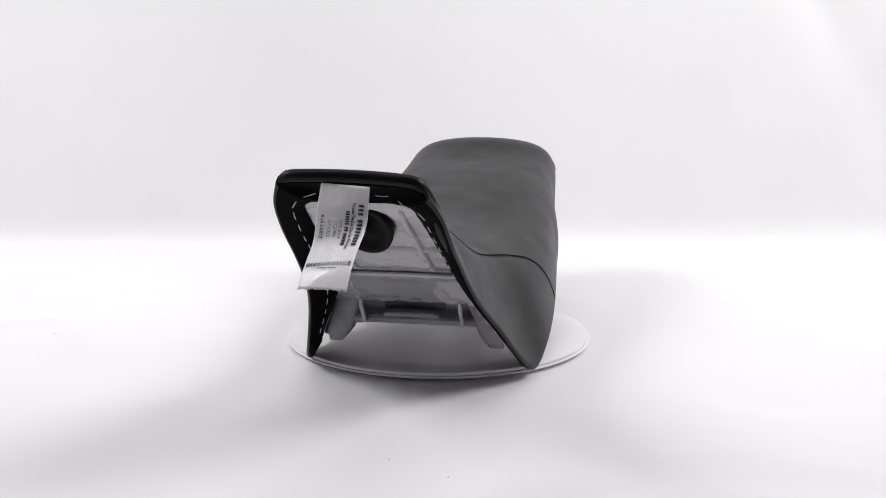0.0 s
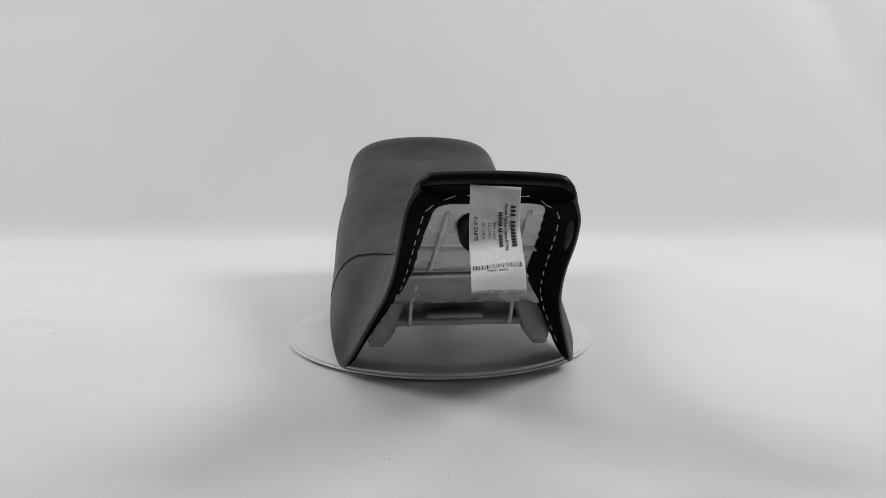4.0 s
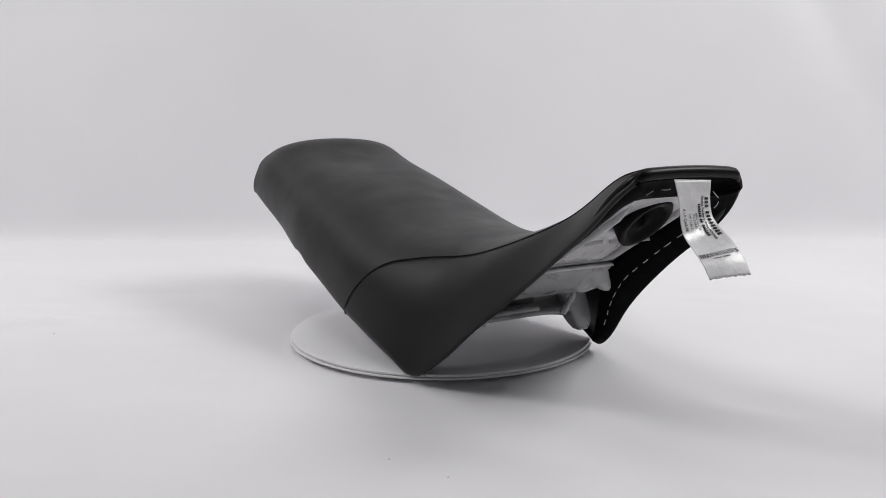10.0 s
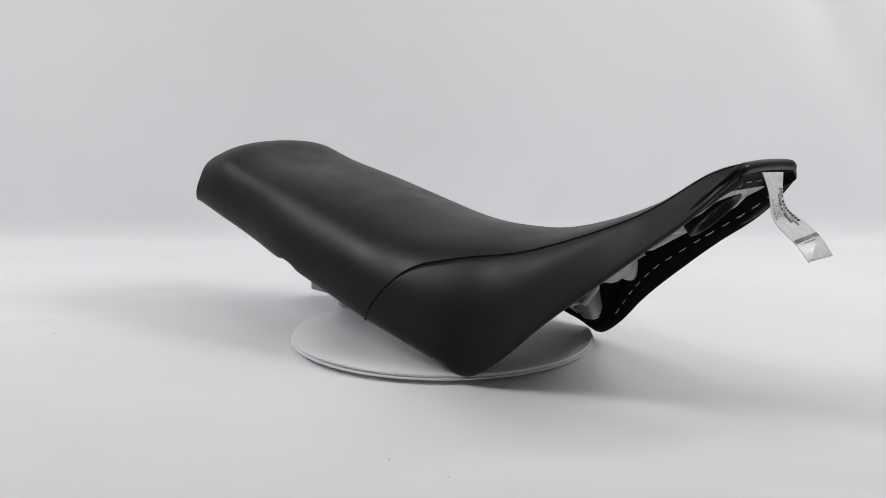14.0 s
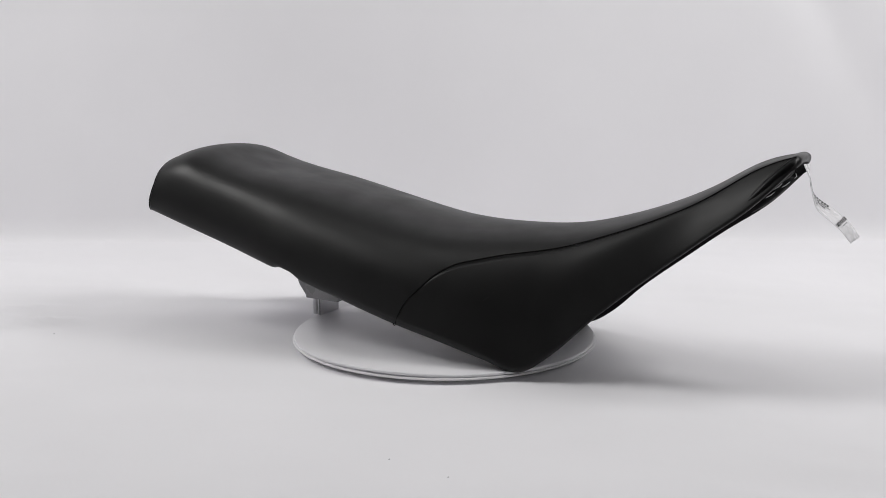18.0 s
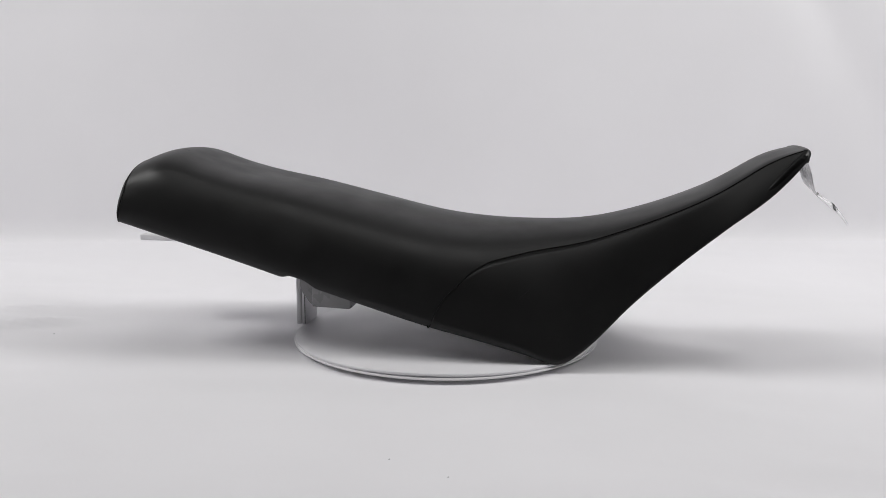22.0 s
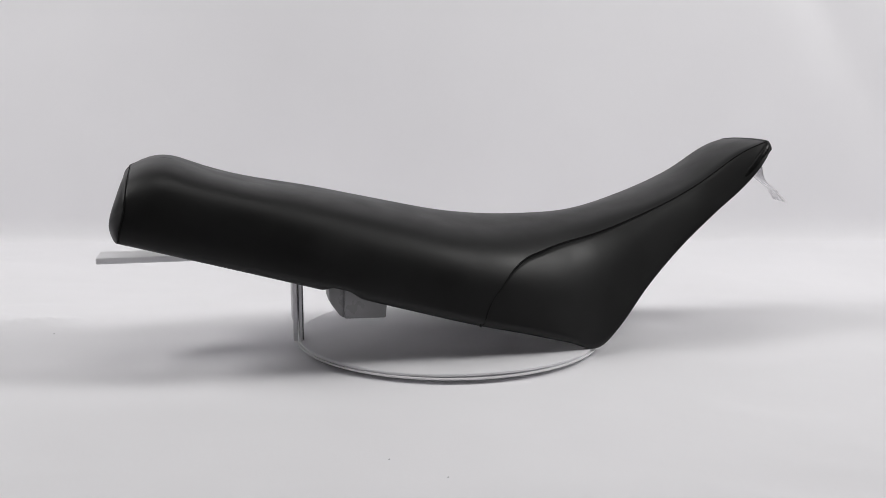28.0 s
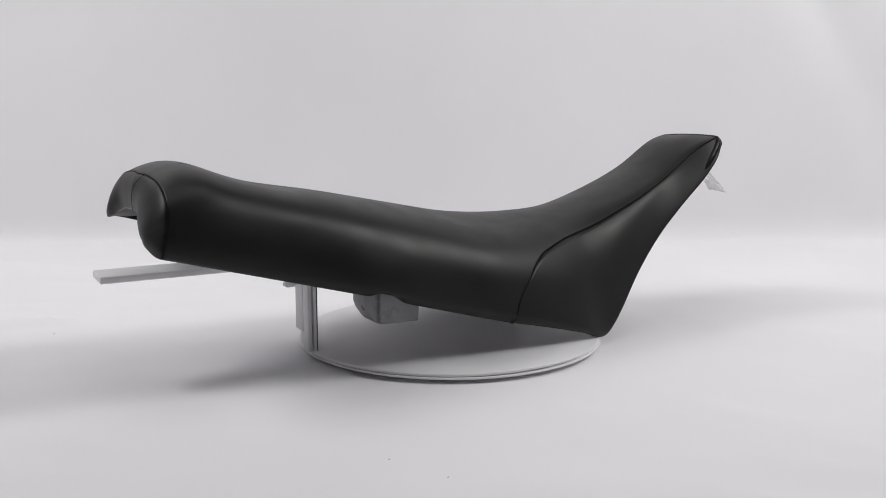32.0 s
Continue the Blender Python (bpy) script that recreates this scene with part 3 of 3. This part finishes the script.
# ---- plastic base pan ----
def seat_pan(seat):
    def floor_z(x):
        return spline(KX, LOW, x)

    # rear pan under the foam
    rows = []
    for x in frange(-0.262, 0.10, 40):
        w = spline(KX, HEM, x) - 0.016
        rows.append([place(x, 1 if v >= 0 else -1, abs(v) * w, floor_z(x) + 0.014 + 0.014 * (1 - abs(v) ** 6)) for v in frange(-1, 1, 25)])
    part("rear_pan", thick(grid_bm(rows), 0.003), M_PAN, seat, "grey moulded plastic base pan")
    # front pan: a stepped tongue from the lower edge up to the nose
    prof = [(0.100, 0.0430), (0.1330, 0.0402), (0.1350, 0.0408), (0.1352, 0.0430), (0.1310, 0.0450), (0.1200, 0.0465), (0.1165, 0.0540), (0.1230, 0.0600), (0.1440, 0.0622), (0.1535, 0.0632), (0.1575, 0.0655), (0.1640, 0.0685), (0.1760, 0.0740), (0.1850, 0.0830),
            (0.1890, 0.0885), (0.1935, 0.0905), (0.1965, 0.0935), (0.1960, 0.0975), (0.2050, 0.1015)]
    rows = []
    for x, z in prof:
        w = 0.069 - 0.010 * min(1, max(0, (z - 0.05) / 0.04))
        rows.append([(x, MID + v * w, z + 0.0005 * noise.noise(Vector((v * 3.0, 0.0, 3.0)))) for v in frange(-1, 1, 41)])
    # the darker grey stands in for the weak light on this lower step
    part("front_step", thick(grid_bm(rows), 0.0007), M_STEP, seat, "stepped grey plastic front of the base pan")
    # tongue with an oval opening
    a, b = Vector((0.2045, MID, 0.1010)), Vector((0.3120, MID, 0.1655))
    ax = (b - a).normalized()
    nrm = Vector((-ax.z, 0, ax.x))
    L = (b - a).length
    cx, rx, ry = 0.0915, 0.0255, 0.0185
    N = 72
    rings = [[] for _ in range(7)]
    for k in range(N):
        t = 2 * math.pi * k / N
        c, s = math.cos(t), math.sin(t)
        ip = (cx + rx * c, ry * s)
        lim = 9.0
        hw = 0.050
        for val, d in (((L - cx), c), ((cx), -c), (hw, s), (hw, -s)):
            if d > 1e-6:
                lim = min(lim, val / d)
        op = (cx + lim * c, lim * s)
        taper = 1 - 0.10 * op[0] / L
        op = (op[0], op[1] * taper if abs(op[1]) > 0.022 else op[1])
        for i, g in enumerate((0.0, 0.12, 0.3, 0.5, 0.7, 0.88, 1.0)):
            u, v = ip[0] + (op[0] - ip[0]) * g, ip[1] + (op[1] - ip[1]) * g
            rings[i].append(a + ax * u + Vector((0, v, 0)) - nrm * ((0.0012 if i == 1 else 0.0) + (0.0014 * noise.noise(Vector((u * 45, v * 45, 4.0))) if 1 < i < 6 else 0.0)))
    part("tongue", thick(grid_bm(rings, closed=True), 0.0025), M_PAN, seat, "grey plastic tongue under the nose with an oval opening")
    # oval plug: its face stands out from the tongue, most at the lower end, with a shallow hollow
    cup = []
    for rr, dd, lift in ((1.02, 0.0020, 0.0), (1.02, 0.0, 0.35), (1.00, 0.0, 0.85), (0.97, 0.0, 0.98), (0.90, 0.0, 1.0), (0.80, 0.0, 0.97), (0.72, 0.0008, 0.90), (0.66, 0.0030, 0.80), (0.40, 0.0042, 0.78), (0.02, 0.0042, 0.78)):
        ring = []
        for k in range(64):
            c, d = math.cos(2 * math.pi * k / 64), math.sin(2 * math.pi * k / 64)
            ring.append(a + ax * (cx + rx * rr * c) + Vector((0, ry * rr * d, 0)) + nrm * (dd - lift * (0.0020 + 0.0058 * (1 - c))))
        cup.append(ring)
    part("rubber_cup", thick(grid_bm(cup, closed=True), 0.001), M_DARK, seat, "black rubber plug filling the oval opening")

    def rib(p, q, h, w, name="rib"):
        p, q = Vector(p), Vector(q)
        rows = []
        for t in frange(0, 1, 15):
            c = p.lerp(q, t)
            d = h * min(1.0, 7 * min(t, 1 - t)) - 0.0004
            rows.append([c + Vector((0, -w, 0)) + nrm * 0.0006, c + Vector((0, -w * 0.7, 0)) - nrm * d, c + Vector((0, w * 0.7, 0)) - nrm * d, c + Vector((0, w, 0)) + nrm * 0.0006])
        part(name, thick(grid_bm(rows), 0.0006), M_PAN, seat)

    for s in (-1, 1):
        rib((0.199, MID + s * 0.0315, 0.0975), (0.302, MID + s * 0.0275, 0.1590), 0.0048, 0.0018)
        rib((0.1360, MID + s * 0.0428, 0.0400), (0.1550, MID + s * 0.0424, 0.0650), 0.0050, 0.0016)
        rib((0.1545, MID + s * 0.0424, 0.0640), (0.1890, MID + s * 0.0400, 0.0880), 0.0040, 0.0014)
    for s in (-1, 1):
        c = a + ax * 0.046
        y0, y1 = sorted((s * 0.0040, s * 0.0440))
        part("cross_ridge", box_bm((c.x - 0.0014, MID + y0, c.z - 0.0034), (c.x + 0.0014, MID + y1, c.z + 0.001), 0.0006), M_PAN, seat)
    part("step_lip", tube_bm([(0.1975, MID - 0.0530, 0.0945), (0.1982, MID, 0.0950), (0.1975, MID + 0.0530, 0.0945)], 0.0019, 8), M_PAN, seat)
    # solid block, not a hollow; its dark colour stands in for the slot's shade
    part("slot", box_bm((0.1150, MID - 0.030, 0.0475), (0.1200, MID + 0.024, 0.0570), 0.0010), M_SLOT, seat, "dark block coloured as the shaded latch slot in the pan")
    # latch bar in the same shade-darkened pan grey
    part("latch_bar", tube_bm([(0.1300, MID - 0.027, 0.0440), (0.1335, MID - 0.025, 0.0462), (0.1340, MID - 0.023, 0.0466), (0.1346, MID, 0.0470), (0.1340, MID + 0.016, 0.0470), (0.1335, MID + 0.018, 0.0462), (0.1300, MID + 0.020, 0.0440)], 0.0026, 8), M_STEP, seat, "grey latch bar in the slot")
    for s in (-1, 1):
        rows = []
        for t in frange(0, 1, 9):
            z = 0.066 - 0.0455 * t
            half = 0.0130 - 0.0020 * t - 0.005 * max(0, t - 0.8) / 0.2
            deep = 0.0100 - 0.004 * max(0, t - 0.8) / 0.2
            yc = 0.056 + 0.015 * t
            ring = []
            for k in range(20):
                c, d = math.cos(2 * math.pi * k / 20), math.sin(2 * math.pi * k / 20)
                ring.append((0.128 + deep * math.copysign(abs(c) ** 0.5, c), MID + s * (yc + half * math.copysign(abs(d) ** 0.5, d)), z))
            rows.append(ring)
        bm = grid_bm(rows, closed=True)
        bm.verts.ensure_lookup_table()
        bm.faces.new(bm.verts[-20:])
        # the lug's grey has the shade low on the pan mixed in
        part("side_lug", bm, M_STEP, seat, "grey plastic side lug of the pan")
    # loose crumpled edge of the pan liner beside the hem
    rows = []
    for f in frange(0, 1, 40):
        x = 0.1580 + 0.0340 * f
        z = spline((0.1540, 0.1640, 0.1760, 0.1850, 0.1890, 0.1935), (0.0645, 0.0685, 0.0740, 0.0830, 0.0885, 0.0905), x)
        row = []
        for g in frange(0, 1, 30):
            y = 0.024 + 0.036 * g
            fade = math.sin(math.pi * f) ** 0.5 * min(1.0, 3 * g)
            h = 0.0058 * noise.noise(Vector((x * 60 + y * 30, y * 75, 2.0))) + 0.0020 * abs(noise.noise(Vector((x * 110 - y * 60, y * 120, 5.0))))
            row.append(Vector((x, MID + y, z)) - nrm * (fade * (0.0046 + h) - 0.0006))
        rows.append(row)
    part("pan_liner", thick(grid_bm(rows), 0.0003), M_FILM, seat, "crumpled grey liner tucked under the hem")

    # rear bracket hanging below the hem
    def prism(outline, y0, y1, bevel=0.0012):
        bm = bmesh.new()
        vs = [bm.verts.new((x, y0, z)) for x, z in outline]
        f = bm.faces.new(vs)
        made = bmesh.ops.extrude_face_region(bm, geom=[f])["geom"]
        bmesh.ops.translate(bm, verts=[g for g in made if isinstance(g, bmesh.types.BMVert)], vec=(0, y1 - y0, 0))
        bmesh.ops.recalc_face_normals(bm, faces=bm.faces[:])
        bmesh.ops.bevel(bm, geom=bm.edges[:], offset=bevel, segments=2, profile=0.5, affect="EDGES")
        return bm

    s = -1
    lobe = [(-0.1258, 0.0840), (-0.1256, 0.0545), (-0.1235, 0.0485), (-0.1160, 0.0382), (-0.1130, 0.0362), (-0.1090, 0.0360), (-0.1090, 0.0800)]
    part("rear_bracket", prism(lobe, MID + s * 0.050, MID + s * 0.0745), M_BRACKET, seat, "grey plastic rear mounting bracket")
    plate = [(-0.1128, 0.0780), (-0.1123, 0.0362), (-0.0762, 0.0352), (-0.0750, 0.0362), (-0.0732, 0.0640)]
    part("bracket_plate", prism(plate, MID + s * 0.046, MID + s * 0.0790), M_BRACKET, seat)
    part("bracket_pin", prism([(-0.0730, 0.0640), (-0.0730, 0.0500), (-0.0690, 0.0462), (-0.0640, 0.0470), (-0.0620, 0.0520), (-0.0620, 0.0620)], MID + s * 0.060, MID + s * 0.074, 0.001), M_DARK, seat, "dark rubber buffer beside the bracket")


SEAT = motorcycle_seat()


# ---- hanging ribbon tag ----
TAG_L = (0.0, 0.012, 0.026, 0.040, 0.052, 0.064, 0.080)
TAG_X = (0.3316, 0.3340, 0.3370, 0.3440, 0.3540, 0.3640, 0.3725)
TAG_Z = (0.1757, 0.1660, 0.1545, 0.1445, 0.1375, 0.1300, 0.1190)
TAG_HALF = 0.0161


def tag_point(u, v, off=0.0):
    """u across (metres, towards the seat's other side), v down the ribbon."""
    x, z = spline(TAG_L, TAG_X, v), spline(TAG_L, TAG_Z, v)
    x2, z2 = spline(TAG_L, TAG_X, v + 0.001), spline(TAG_L, TAG_Z, v + 0.001)
    d = Vector((x2 - x, 0, z2 - z)).normalized()
    n = Vector((-d.z, 0, d.x))
    sway = -0.0022 - 0.0035 * v / 0.08
    wave = 0.0005 * math.sin(u * 150 + v * 110) + 0.0005 * (u / TAG_HALF) ** 2 * math.sin(v * 70)
    turn = min(1.0, max(0.0, (v - 0.026) / 0.018))
    wave += u * (0.20 * turn * turn * (3 - 2 * turn) - 0.10 * math.sin(math.pi * min(1.0, v / 0.03)))
    return Vector((x, sway + u, z + 0.0012 * (u / TAG_HALF) * -1)) + n * (off + wave)


def ribbon_tag():
    tag = thing("ribbon_tag", "white satin ribbon tag printed in black, stitched to the seat nose", "tag")
    rows = [[tag_point(u, v + (0.0014 * noise.noise(Vector((u * 420, 2.0, 0))) if i == 35 else 0)) for u in frange(-TAG_HALF, TAG_HALF, 45)] for i, v in enumerate(frange(-0.0035, 0.0790, 36))]
    part("ribbon", thick(grid_bm(rows), 0.0003), M_PAPER, tag)

    def bar(u0, u1, v0, v1, name="print_bar"):
        n = max(2, int((v1 - v0) / 0.003) + 2)
        m = max(2, int((u1 - u0) / 0.004) + 2)
        rows = [[tag_point(u, v, 0.00045) for u in frange(u0, u1, m)] for v in frange(v0, v1, n)]
        part(name, thick(grid_bm(rows), 0.0001), M_INK, tag)

    def text(words, size, u, v, bold=0.0):
        """A line of print that runs down the ribbon, its foot towards u."""
        cu = bpy.data.curves.new("print", "FONT")
        cu.body, cu.size, cu.offset, cu.resolution_u = words, size, bold, 2
        ob = new("print", cu)
        me = ob.to_mesh()
        bm = bmesh.new()
        bm.from_mesh(me)
        ob.to_mesh_clear()
        bpy.data.objects.remove(ob)
        bmesh.ops.triangulate(bm, faces=bm.faces[:])
        for w in bm.verts:
            w.co = tag_point(u + w.co.y, v + w.co.x, 0.00045)
        part("print_line", bm, M_INK, tag, smooth=False)

    # maker's name: plain blocks
    v = 0.0105
    for wide in (3, 0, 8):
        for k in range(wide):
            bar(0.0100, 0.0132, v, v + 0.0018)
            v += 0.0030
        v += 0.0 if wide else 0.0020
    text("Housse Tendue Comme d'Origine", 0.0027, 0.0062, 0.0095, 0.00009)
    v = 0.0160
    for wide in (6, 0, 2, 0, 6):
        for k in range(wide):
            bar(0.0024, 0.0048, v, v + 0.0012)
            v += 0.0018
        v += 0.0 if wide else 0.0013
    text("BIKE SHOP", 0.0030, -0.0012, 0.0235)
    text("CC27843", 0.0031, -0.0044, 0.0245)
    text("OF 12823", 0.0031, -0.0082, 0.0245)
    text("A LA CARTE", 0.0033, -0.0130, 0.0205, 0.00005)
    # bar code
    rng = random.Random(11)
    u = -0.0148
    while u < 0.0146:
        w = rng.choice((0.0002, 0.0002, 0.0003, 0.0006))
        bar(u, u + w, 0.0575, 0.0606, "code_bar")
        u += w + rng.choice((0.0004, 0.0006, 0.0009))
    for k in range(9):
        if k != 4:
            bar(-0.0064 + 0.0014 * k, -0.0054 + 0.0014 * k, 0.0620, 0.0626)
    return tag


TAG = ribbon_tag()


def motions():
    # the table turns at a steady rate
    rows = [(t, pose(0, 0, 0, 0, 0, -100.6 + 4.105 * t)) for t in range(0, 33, 2)]
    for ob in (TABLE, SEAT, TAG):
        walk(ob, rows)
    # the stand was set down slightly turned against the seat
    walk(STAND, [(t, m @ pose(0, 0, 0, 0, 0, -1.3)) for t, m in rows])


motions()
